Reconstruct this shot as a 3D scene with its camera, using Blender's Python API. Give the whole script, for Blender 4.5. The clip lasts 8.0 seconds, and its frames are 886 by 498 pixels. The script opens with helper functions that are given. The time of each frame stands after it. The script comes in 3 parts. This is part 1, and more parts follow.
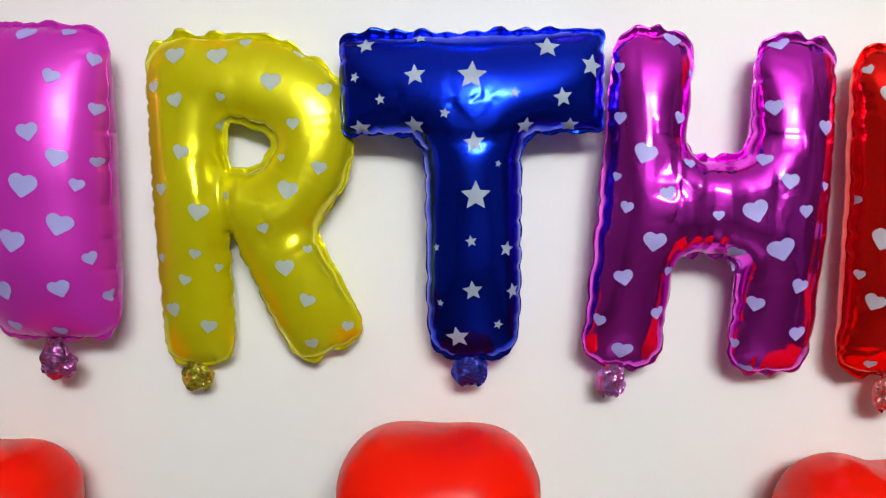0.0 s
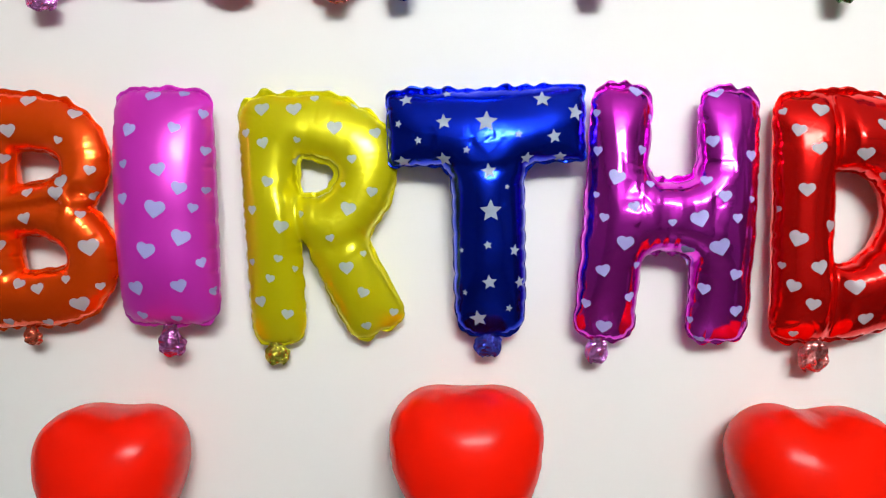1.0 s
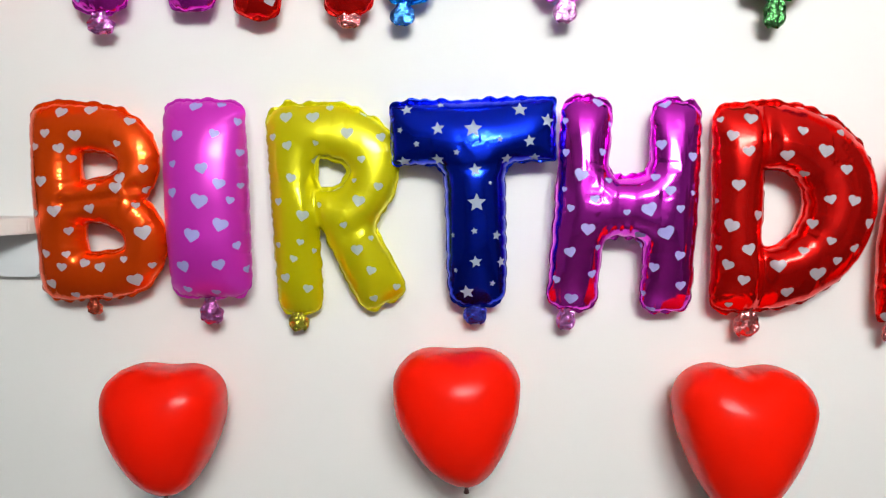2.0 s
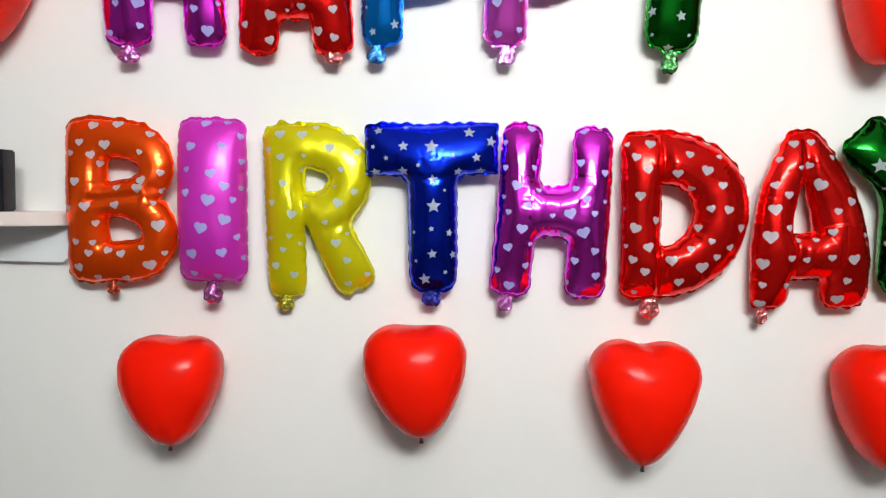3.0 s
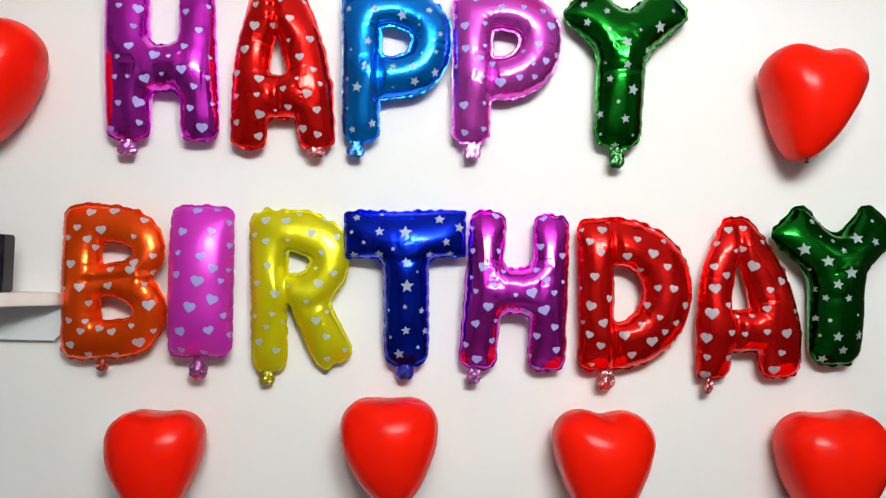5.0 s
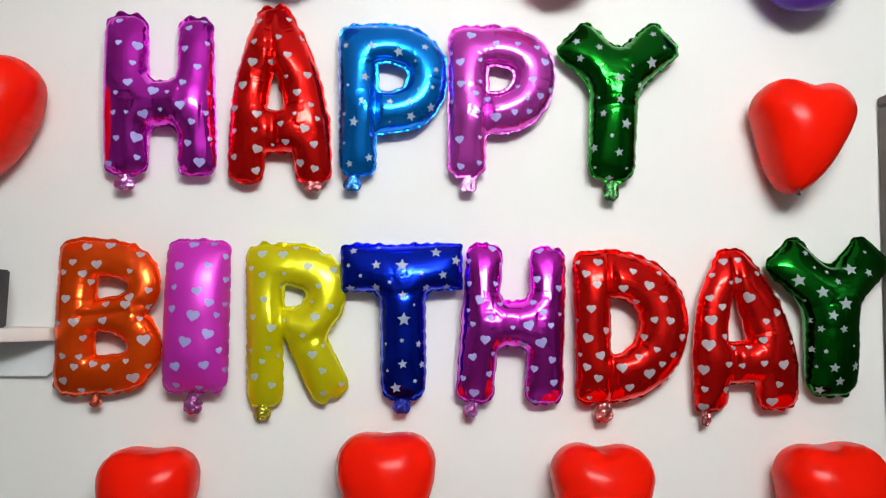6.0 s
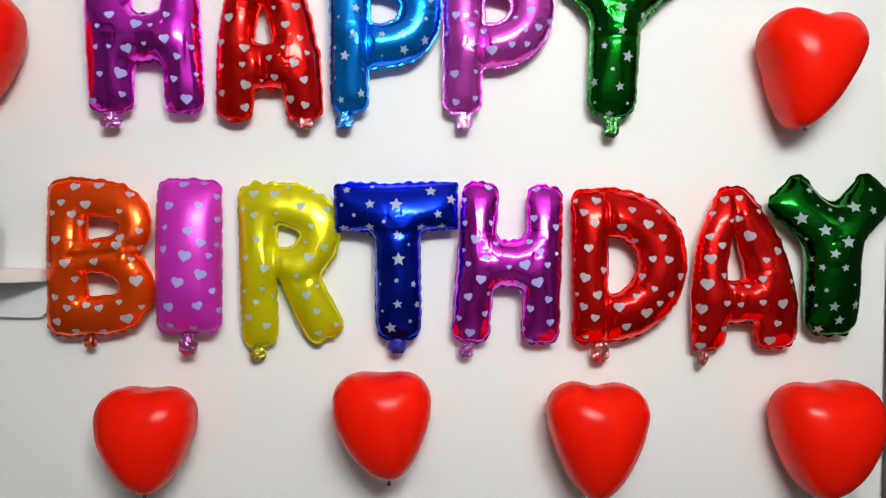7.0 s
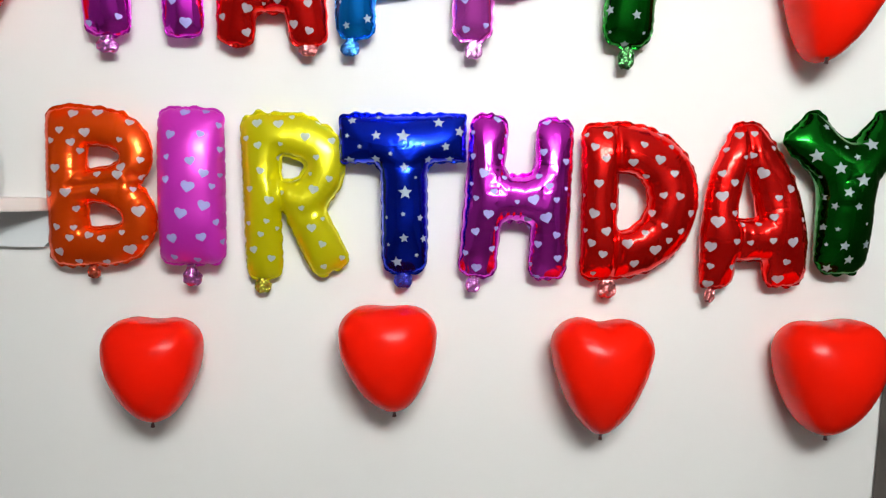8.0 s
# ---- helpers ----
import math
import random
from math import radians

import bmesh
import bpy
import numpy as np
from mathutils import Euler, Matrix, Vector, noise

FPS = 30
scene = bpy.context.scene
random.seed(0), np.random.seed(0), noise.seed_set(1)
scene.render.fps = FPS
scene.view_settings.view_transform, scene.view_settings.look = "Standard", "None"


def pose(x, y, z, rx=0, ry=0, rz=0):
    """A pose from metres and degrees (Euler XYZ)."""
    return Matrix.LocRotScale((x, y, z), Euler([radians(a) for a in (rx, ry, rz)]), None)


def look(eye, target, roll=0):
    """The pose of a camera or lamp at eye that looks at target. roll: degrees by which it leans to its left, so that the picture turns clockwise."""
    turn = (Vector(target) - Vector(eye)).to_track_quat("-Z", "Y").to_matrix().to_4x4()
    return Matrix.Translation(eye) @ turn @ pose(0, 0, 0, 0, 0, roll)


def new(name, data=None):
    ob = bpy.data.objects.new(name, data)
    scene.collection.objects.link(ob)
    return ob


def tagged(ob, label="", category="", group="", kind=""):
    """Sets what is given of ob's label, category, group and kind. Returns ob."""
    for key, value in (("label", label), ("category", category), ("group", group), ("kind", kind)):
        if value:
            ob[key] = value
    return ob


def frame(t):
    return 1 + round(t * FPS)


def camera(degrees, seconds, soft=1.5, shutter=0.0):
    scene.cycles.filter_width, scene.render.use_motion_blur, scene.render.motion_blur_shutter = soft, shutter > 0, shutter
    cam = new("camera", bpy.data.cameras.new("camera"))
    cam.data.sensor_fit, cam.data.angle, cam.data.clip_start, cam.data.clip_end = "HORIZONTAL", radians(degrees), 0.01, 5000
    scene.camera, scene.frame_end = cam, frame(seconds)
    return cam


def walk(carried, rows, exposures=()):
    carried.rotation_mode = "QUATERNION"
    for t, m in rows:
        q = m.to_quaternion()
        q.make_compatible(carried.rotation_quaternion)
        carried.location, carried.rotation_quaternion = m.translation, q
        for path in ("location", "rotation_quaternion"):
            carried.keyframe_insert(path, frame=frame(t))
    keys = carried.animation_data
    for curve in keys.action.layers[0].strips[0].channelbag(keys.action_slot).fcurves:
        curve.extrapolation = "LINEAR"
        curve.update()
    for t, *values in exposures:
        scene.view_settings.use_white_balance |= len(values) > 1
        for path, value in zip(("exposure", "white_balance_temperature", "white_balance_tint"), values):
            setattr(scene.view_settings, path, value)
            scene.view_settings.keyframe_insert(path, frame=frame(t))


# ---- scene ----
cam = camera(66.0, 8.0, soft=1.25)
PATH = [
    (0, (-0.003, -0.721, 1.570), (-0.069, 1.265, 1.349), 1.5),
    (0.5, (-0.012, -0.783, 1.577), (-0.096, 1.205, 1.378), 1.0),
    (1, (-0.019, -0.936, 1.579), (-0.101, 1.054, 1.398), 0.5),
    (1.2, (-0.023, -0.977, 1.600), (-0.060, 1.008, 1.358), 1.3),
    (2.3, (0.013, -1.182, 1.592), (-0.090, 0.803, 1.368), 0.3),
    (2.5, (0.018, -1.239, 1.584), (-0.070, 0.746, 1.359), 0.4),
    (3, (0.029, -1.363, 1.566), (0.023, 0.631, 1.416), 1.7),
    (3.5, (0.029, -1.426, 1.569), (0.069, 0.570, 1.457), 1.5),
    (4, (0.037, -1.443, 1.568), (0.130, 0.553, 1.491), 1.6),
    (4.5, (0.030, -1.454, 1.579), (0.108, 0.543, 1.521), 1.7),
    (5, (0.021, -1.479, 1.581), (0.100, 0.518, 1.648), 1.6),
    (5.2, (0.026, -1.482, 1.592), (0.107, 0.513, 1.704), 1.4),
    (6.5, (0.007, -1.481, 1.577), (0.108, 0.509, 1.739), 1.4),
    (7, (0.033, -1.457, 1.573), (0.122, 0.541, 1.572), 1.1),
    (7.5, (0.032, -1.443, 1.569), (0.114, 0.550, 1.432), 1.4),
    (8, (0.018, -1.437, 1.563), (0.114, 0.553, 1.382), 1.8),
]
walk(cam, [(t, look(eye, target, roll)) for t, eye, target, roll in PATH], [(0, -0.28), (1.2, -0.1), (2.3, -0.08), (4.6, -0.08), (5.2, -0.22), (6.5, -0.32), (7.0, -0.27), (7.4, -0.08), (8, -0.08)])

# ---- world and light ----
world = bpy.data.worlds.new("world")
scene.world = world
world.use_nodes = True
world.node_tree.nodes["Background"].inputs[0].default_value = (0.9, 0.95, 1.0, 1)
world.node_tree.nodes["Background"].inputs[1].default_value = 0.3

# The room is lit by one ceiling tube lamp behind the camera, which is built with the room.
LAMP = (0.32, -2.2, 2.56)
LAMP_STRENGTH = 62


# ---- materials ----
def material(name):
    m = bpy.data.materials.new(name)
    m.use_nodes = True
    nt = m.node_tree
    return m, nt, nt.nodes["Principled BSDF"]


def noise_node(nt, scale, detail=3, coords="Object"):
    co = nt.nodes.new("ShaderNodeTexCoord")
    n = nt.nodes.new("ShaderNodeTexNoise")
    n.inputs["Scale"].default_value, n.inputs["Detail"].default_value = scale, detail
    nt.links.new(co.outputs[coords], n.inputs["Vector"])
    return n.outputs["Fac"]


def ramp(nt, fac, a, b, lo=0.3, hi=0.7):
    r = nt.nodes.new("ShaderNodeValToRGB")
    for e, c, p in zip(r.color_ramp.elements, (a, b), (lo, hi)):
        e.color, e.position = (*c, 1), p
    nt.links.new(fac, r.inputs[0])
    return r.outputs[0]


def span(nt, fac, lo, hi):
    r = nt.nodes.new("ShaderNodeMapRange")
    r.inputs["To Min"].default_value, r.inputs["To Max"].default_value = lo, hi
    nt.links.new(fac, r.inputs[0])
    return r.outputs[0]


def bump(nt, bsdf, fac, strength, distance):
    b = nt.nodes.new("ShaderNodeBump")
    b.inputs["Strength"].default_value, b.inputs["Distance"].default_value = strength, distance
    nt.links.new(fac, b.inputs["Height"])
    nt.links.new(b.outputs[0], bsdf.inputs["Normal"])


def surface(name, colour, rough, metal=0.0, vary=0.12, scale=6.0, grain=60.0, relief=0.2, depth=0.001, coat=0.0):
    m, nt, bsdf = material(name)
    low, high = tuple(c * (1 - vary) for c in colour), tuple(min(1, c * (1 + vary)) for c in colour)
    nt.links.new(ramp(nt, noise_node(nt, scale, 4), low, high), bsdf.inputs["Base Color"])
    nt.links.new(span(nt, noise_node(nt, scale * 3, 3), rough * 0.8, rough * 1.2), bsdf.inputs["Roughness"])
    bsdf.inputs["Metallic"].default_value = metal
    bsdf.inputs["Coat Weight"].default_value = coat
    bsdf.inputs["Coat Roughness"].default_value = 0.08
    bump(nt, bsdf, noise_node(nt, grain, 4), relief, depth)
    return m


def foil(name, colour, rough, metal=1.0, folds=0.3):
    """Metallised film: soft dents, and fine folds drawn out along the upright strokes."""
    m = surface("foil_" + name, colour, rough, metal, vary=0.015, scale=9, grain=26, relief=0.07, depth=0.002, coat=0.12)
    nt = m.node_tree
    bsdf = nt.nodes["Principled BSDF"]
    co, stretch, long = nt.nodes.new("ShaderNodeTexCoord"), nt.nodes.new("ShaderNodeMapping"), nt.nodes.new("ShaderNodeTexNoise")
    stretch.inputs["Scale"].default_value = (1.0, 0.5, 0.11)
    long.inputs["Scale"].default_value, long.inputs["Detail"].default_value, long.inputs["Distortion"].default_value = 42, 1.5, 0.6
    nt.links.new(co.outputs["Object"], stretch.inputs["Vector"])
    nt.links.new(stretch.outputs[0], long.inputs["Vector"])
    fold = nt.nodes.new("ShaderNodeBump")
    fold.inputs["Strength"].default_value, fold.inputs["Distance"].default_value = folds, 0.006
    nt.links.new(long.outputs["Fac"], fold.inputs["Height"])
    nt.links.new(bsdf.inputs["Normal"].links[0].from_socket, fold.inputs["Normal"])
    nt.links.new(fold.outputs[0], bsdf.inputs["Normal"])
    return m


FOIL = {
    "orange": ((1.0, 0.085, 0.001), 0.2, 0.7, 0.2),
    "satin_pink": ((0.62, 0.03, 0.50), 0.36, 0.4, 0.06),
    "yellow": ((0.74, 0.69, 0.003), 0.22, 0.55, 0.1),
    "blue": ((0.003, 0.028, 0.72), 0.2, 0.97, 0.06),
    "magenta": ((0.86, 0.04, 0.78), 0.14, 0.98, 0.5),
    "red": ((0.90, 0.006, 0.003), 0.16, 0.84, 0.3),
    "green": ((0.002, 0.18, 0.008), 0.14, 0.98, 0.15),
    "azure": ((0.003, 0.27, 0.95), 0.18, 0.88, 0.15),
    "pink": ((0.80, 0.09, 0.68), 0.18, 0.82, 0.2),
}
FOILS = {k: foil(k, *v) for k, v in FOIL.items()}
# Share of white mixed into each tail's colour, painting in its white reflections.
TAIL_SHEEN = {"orange": 0.1, "satin_pink": 0.2, "magenta": 0.3, "pink": 0.35, "red": 0.3}
TAILS = {k: surface("crumpled_foil_" + k, tuple(c + TAIL_SHEEN.get(k, 0.08) * (0.85 - c) for c in v[0]), 0.2, 0.95, vary=0.25, scale=40, grain=110, relief=0.8, depth=0.005) for k, v in FOIL.items()}
INKS = {k: surface("ink_on_" + k, tuple(p + 0.1 * c for p, c in zip((0.26, 0.31, 0.60) if min(v[0][0], v[0][2]) > 0.4 else (0.27, 0.32, 0.35), v[0])), 0.5, 0.0, vary=0.06) for k, v in FOIL.items()}
def latex(name, colour):
    m = surface(name, colour, 0.22, vary=0.05, grain=300, relief=0.03)
    nt = m.node_tree
    nt.nodes["Principled BSDF"].inputs["Specular IOR Level"].default_value = 0.13
    thin, mix = nt.nodes.new("ShaderNodeBsdfTranslucent"), nt.nodes.new("ShaderNodeMixShader")
    thin.inputs[0].default_value, mix.inputs[0].default_value = (*colour, 1), 0.15
    nt.links.new(nt.nodes["Principled BSDF"].outputs[0], mix.inputs[1])
    nt.links.new(thin.outputs[0], mix.inputs[2])
    nt.links.new(mix.outputs[0], nt.nodes["Material Output"].inputs[0])
    return m


LATEX = latex("red_latex", (0.86, 0.010, 0.002))
LATEX_VIOLET = latex("violet_latex", (0.10, 0.03, 0.42))
LATEX_LILAC = latex("lilac_latex", (0.32, 0.14, 0.42))
LATEX_PINK = latex("pink_latex", (0.80, 0.25, 0.33))
KNOT = surface("dark_knot", (0.04, 0.006, 0.005), 0.5)
WALL = surface("white_wall_paint", (0.80, 0.80, 0.78), 0.7, vary=0.02, scale=1.5, grain=160, relief=0.12, depth=0.0006)
# Unseen walls and floor, kept dark so foil reflections and shadows stay deep.
ROOM = surface("darkened_room_wall", (0.18, 0.18, 0.177), 0.8, vary=0.06, scale=1.2, grain=120)
FLOOR = surface("floor_tile", (0.08, 0.072, 0.065), 0.4, vary=0.15, scale=3)
CEILING = surface("ceiling_paint", (0.66, 0.66, 0.66), 0.85, vary=0.03, scale=1.2, grain=120)
SHELF = surface("shelf_board", (0.72, 0.68, 0.64), 0.45, vary=0.04, scale=8)
PANEL = surface("shelf_panel", (0.72, 0.76, 0.78), 0.35, vary=0.03, scale=8)
BLACK = surface("black_frame", (0.012, 0.013, 0.018), 0.25, vary=0.3, scale=20)
PICTURE = surface("picture_print", (0.03, 0.032, 0.04), 0.2, vary=0.5, scale=15)
WOOD = surface("dark_wood", (0.075, 0.06, 0.05), 0.45, vary=0.3, scale=14, grain=220, relief=0.2)


# ---- building helpers ----
def mesh_object(name, verts, faces, mat, parent=None, label="", smooth=True):
    me = bpy.data.meshes.new(name)
    me.from_pydata([tuple(v) for v in verts], [], [tuple(f) for f in faces])
    if smooth:
        me.polygons.foreach_set("use_smooth", [True] * len(me.polygons))
    me.materials.append(mat)
    me.update()
    ob = new(name, me)
    if parent is not None:
        ob.parent = parent
    return tagged(ob, label)


def part(name, bm, mat, parent, label="", smooth=False):
    me = bpy.data.meshes.new(name)
    bm.to_mesh(me)
    bm.free()
    if smooth:
        me.polygons.foreach_set("use_smooth", [True] * len(me.polygons))
    me.materials.append(mat)
    ob = new(name, me)
    ob.parent = parent
    return tagged(ob, label)


def box(x0, x1, y0, y1, z0, z1, bevel=0.0):
    bm = bmesh.new()
    bmesh.ops.create_cube(bm, size=1, matrix=Matrix.LocRotScale(((x0 + x1) / 2, (y0 + y1) / 2, (z0 + z1) / 2), None, (x1 - x0, y1 - y0, z1 - z0)))
    if bevel:
        bmesh.ops.bevel(bm, geom=bm.edges[:], offset=bevel, segments=2, affect="EDGES")
    return bm


def empty(name, x, y, z):
    ob = new(name)
    ob.location = (x, y, z)
    ob.empty_display_size = 0.05
    return ob


# ---- inflated shapes ----
STEP = 0.0022


def ripple(seed, wave, a, b):
    """A smooth uneven value between about -1 and 1 at the places a, b."""
    rnd = random.Random(seed)
    total = np.zeros_like(a)
    for _ in range(5):
        turn, shift, k = rnd.uniform(0, 6.28), rnd.uniform(0, 6.28), 6.28 / (wave * rnd.uniform(0.7, 1.5))
        total = total + np.sin(k * (a * math.cos(turn) + b * math.sin(turn)) + shift)
    return total / 2.6


def bar_distance(X, Z, x0, z0, x1, z1, w0, w1, r):
    """Signed distance to a straight tube with blunt ends, half-widths w0 to w1, corner radius r."""
    length = math.hypot(x1 - x0, z1 - z0)
    ax, az = (x1 - x0) / length, (z1 - z0) / length
    along = (X - x0) * ax + (Z - z0) * az
    across = np.abs((X - x0) * az - (Z - z0) * ax)
    half = w0 + (w1 - w0) * np.clip(along / length, 0, 1)
    qa, qb = np.abs(along - length / 2) - length / 2 + r, across - half + r
    return np.hypot(np.maximum(qa, 0), np.maximum(qb, 0)) + np.minimum(np.maximum(qa, qb), 0) - r


def path_distance(X, Z, points):
    """Signed distance to a bent tube through points (x, z, half-width)."""
    best = np.full_like(X, 9.0)
    for (x0, z0, w0), (x1, z1, w1) in zip(points, points[1:]):
        dx, dz = x1 - x0, z1 - z0
        s = np.clip(((X - x0) * dx + (Z - z0) * dz) / (dx * dx + dz * dz + 1e-9), 0, 1)
        best = np.minimum(best, np.hypot(X - x0 - s * dx, Z - z0 - s * dz) - w0 - s * (w1 - w0))
    return best


def bend(points, rounds=2):
    """Rounds the corners of a path."""
    for _ in range(rounds):
        cut = [points[0]]
        for p, q in zip(points, points[1:]):
            cut += [tuple(0.75 * a + 0.25 * b for a, b in zip(p, q)), tuple(0.25 * a + 0.75 * b for a, b in zip(p, q))]
        points = cut + [points[-1]]
    return points


class Inflated:
    """A flat outline made of tubes, blown up like a foil balloon; depth gives the height of the front over the seam."""

    def __init__(self, strokes, blend=0.012, fat=0.9, flat=0.006, creases=(), seed=1, pucker=0.0, barrel=0.0, step=STEP):
        pts = []
        for s in strokes:
            if isinstance(s, list):
                pts += [(p[0] + a * p[2], p[1] + b * p[2]) for p in s for a in (-1, 1) for b in (-1, 1)]
            else:
                w = max(s[4], s[5])
                pts += [(s[i] + a * w, s[i + 1] + b * w) for i in (0, 2) for a in (-1, 1) for b in (-1, 1)]
        lo, hi = np.min(pts, 0) - 6 * step, np.max(pts, 0) + 6 * step
        self.step, self.lo = step, lo
        self.nx, self.nz = (int(v) for v in np.ceil((hi - lo) / step) + 1)
        X, Z = np.meshgrid(lo[0] + step * np.arange(self.nx), lo[1] + step * np.arange(self.nz), indexing="ij")
        F = None
        for s in strokes:
            d = path_distance(X, Z, bend(s)) if isinstance(s, list) else bar_distance(X, Z, *s)
            if F is None:
                F = d
            else:
                h = np.maximum(blend - np.abs(F - d), 0) / blend
                F = np.minimum(F, d) - h * h * blend / 4
        gx, gz = np.gradient(F, step)
        size = np.hypot(gx, gz) + 1e-6
        gx, gz = gx / size, gz / size
        if pucker:
            notch = np.clip(1 - 1.5 * np.abs(ripple(seed + 3, 0.034, X - F * gx, Z - F * gz)), 0, 1)
            F = F + 0.0029 * notch * np.exp(-np.maximum(-F, 0) / 0.009) - 0.0007
        pad = 1.5 * step
        inside = F < pad
        u = np.where(inside, 0.0004, 0.0)
        odd = (np.add.outer(np.arange(self.nx), np.arange(self.nz)) % 2).astype(bool)
        for _ in range(260):
            for colour in (odd, ~odd):
                mean = np.zeros_like(u)
                mean[1:-1, 1:-1] = (u[2:, 1:-1] + u[:-2, 1:-1] + u[1:-1, 2:] + u[1:-1, :-2]) / 4 + step * step / 2
                u = np.where(inside & colour, u + 1.9 * (mean - u), u)
        q = np.where(inside, u / np.maximum(pad - F, 0.3 * step), 0)
        m = inside.astype(float)
        for _ in range(3):
            qs, ms = q * m, m.copy()
            for ax in (0, 1):
                qs = (np.roll(qs, 1, ax) + 2 * qs + np.roll(qs, -1, ax)) / 4
                ms = (np.roll(ms, 1, ax) + 2 * ms + np.roll(ms, -1, ax)) / 4
            q = np.where(inside, qs / np.maximum(ms, 1e-6), 0)
        deep = np.maximum(-F, 0)
        near = 0.014 * np.tanh(deep / 0.014)
        far = np.clip((deep / step - 2) / 3, 0, 1)
        u = np.maximum((1 - far) * q * deep + far * u * near / (near + pad), 0)
        H = fat * (np.sqrt(u + flat * flat) - flat)
        middle, reach = Z[F < 0].min() / 2 + Z[F < 0].max() / 2, Z[F < 0].max() / 2 - Z[F < 0].min() / 2
        H = H * (1 - barrel * np.clip((Z - middle) / reach, -1, 1) ** 2)
        for x0, z0, x1, z1, depth, wide in creases:
            H = H * (1 - depth * np.exp(-((np.maximum(path_distance(X, Z, [(x0, z0, 0), (x1, z1, 0)]), 0) / wide) ** 2)))
        self.X, self.Z = X, Z
        if pucker:
            fx, fz = X - F * gx, Z - F * gz
            round_edge = np.gradient(gx, step)[0] + np.gradient(gz, step)[1]
            for _ in range(4):
                for ax in (0, 1):
                    round_edge = (np.roll(round_edge, 1, ax) + 2 * round_edge + np.roll(round_edge, -1, ax)) / 4
            curved = np.clip(np.abs(self.sample(fx, fz, round_edge)) / 14, 0, 1)
            curved = 0.14 + 0.86 * curved
            fold = np.abs(ripple(seed, 0.03, fx, fz)) ** 0.7
            H = H * (1 - pucker * curved * (fold - 0.3) * np.exp(-deep / 0.010))
            fold = np.clip((np.abs(ripple(seed + 5, 0.045, fx, fz)) - 0.72) / 0.35, 0, 1)
            H = H * (1 - 0.4 * pucker * curved * fold * np.exp(-deep / 0.03))
            H = H * (1 + 0.03 * ripple(seed + 7, 0.09, X, Z))
        self.X, self.Z, self.F, self.H, self.gx, self.gz = X, Z, F, H, gx, gz

    def sample(self, x, z, grid):
        i = np.clip((x - self.lo[0]) / self.step, 0, self.nx - 1.001)
        j = np.clip((z - self.lo[1]) / self.step, 0, self.nz - 1.001)
        a, b = np.floor(i).astype(int), np.floor(j).astype(int)
        s, t = i - a, j - b
        return (grid[a, b] * (1 - s) + grid[a + 1, b] * s) * (1 - t) + (grid[a, b + 1] * (1 - s) + grid[a + 1, b + 1] * s) * t


def skin(shape, back):
    """Front and back surfaces of an inflated shape, joined at the seam; also the seam's loops."""
    X, Z, F, H, s = shape.X, shape.Z, shape.F, shape.H, shape.step
    edge = F > -0.35 * s
    x, z = np.where(edge, X - F * shape.gx, X), np.where(edge, Z - F * shape.gz, Z)
    h = np.where(edge, 0, H)
    real = ~edge
    cell = real[:-1, :-1] | real[1:, :-1] | real[:-1, 1:] | real[1:, 1:]
    index = np.arange(shape.nx * shape.nz).reshape(shape.nx, shape.nz)
    quads = np.stack([index[:-1, :-1], index[1:, :-1], index[1:, 1:], index[:-1, 1:]], -1)[cell]
    used = np.unique(quads)
    place = np.full(shape.nx * shape.nz, -1)
    place[used] = np.arange(len(used))
    front = np.stack([x.ravel()[used], -h.ravel()[used], z.ravel()[used]], -1)
    inner = np.flatnonzero(~edge.ravel()[used])
    behind = np.arange(len(used))
    behind[inner] = len(used) + np.arange(len(inner))
    rear = front[inner].copy()
    rear[:, 1] = back * np.tanh(-1.5 * rear[:, 1] / back)
    faces = place[quads]
    rim = edge.ravel()[used]
    sides = {}
    for f in faces[rim[faces].any(1)]:
        for a, b in zip(f, np.roll(f, -1)):
            if rim[a] and rim[b]:
                sides[(a, b)] = 1
    after = {a: b for a, b in sides if (b, a) not in sides}
    loops = []
    while after:
        first = next(iter(after))
        loop, a = [first], after.pop(first)
        while a in after and a != first:
            loop.append(a)
            a = after.pop(a)
        if len(loop) > 12:
            loops.append(front[loop][:, (0, 2)])
    return np.concatenate([front, rear]), np.concatenate([faces, behind[faces][:, ::-1]]), loops


def even_loop(loop, gap):
    """The loop at even distances, smoothed."""
    closed = np.concatenate([loop, loop[:1]])
    run = np.concatenate([[0], np.cumsum(np.hypot(*np.diff(closed, axis=0).T))])
    n = max(12, int(run[-1] / gap))
    at = np.arange(n) * run[-1] / n
    out = np.stack([np.interp(at, run, closed[:, k]) for k in (0, 1)], -1)
    for _ in range(2):
        out = (np.roll(out, 1, 0) + 2 * out + np.roll(out, -1, 0)) / 4
    return out


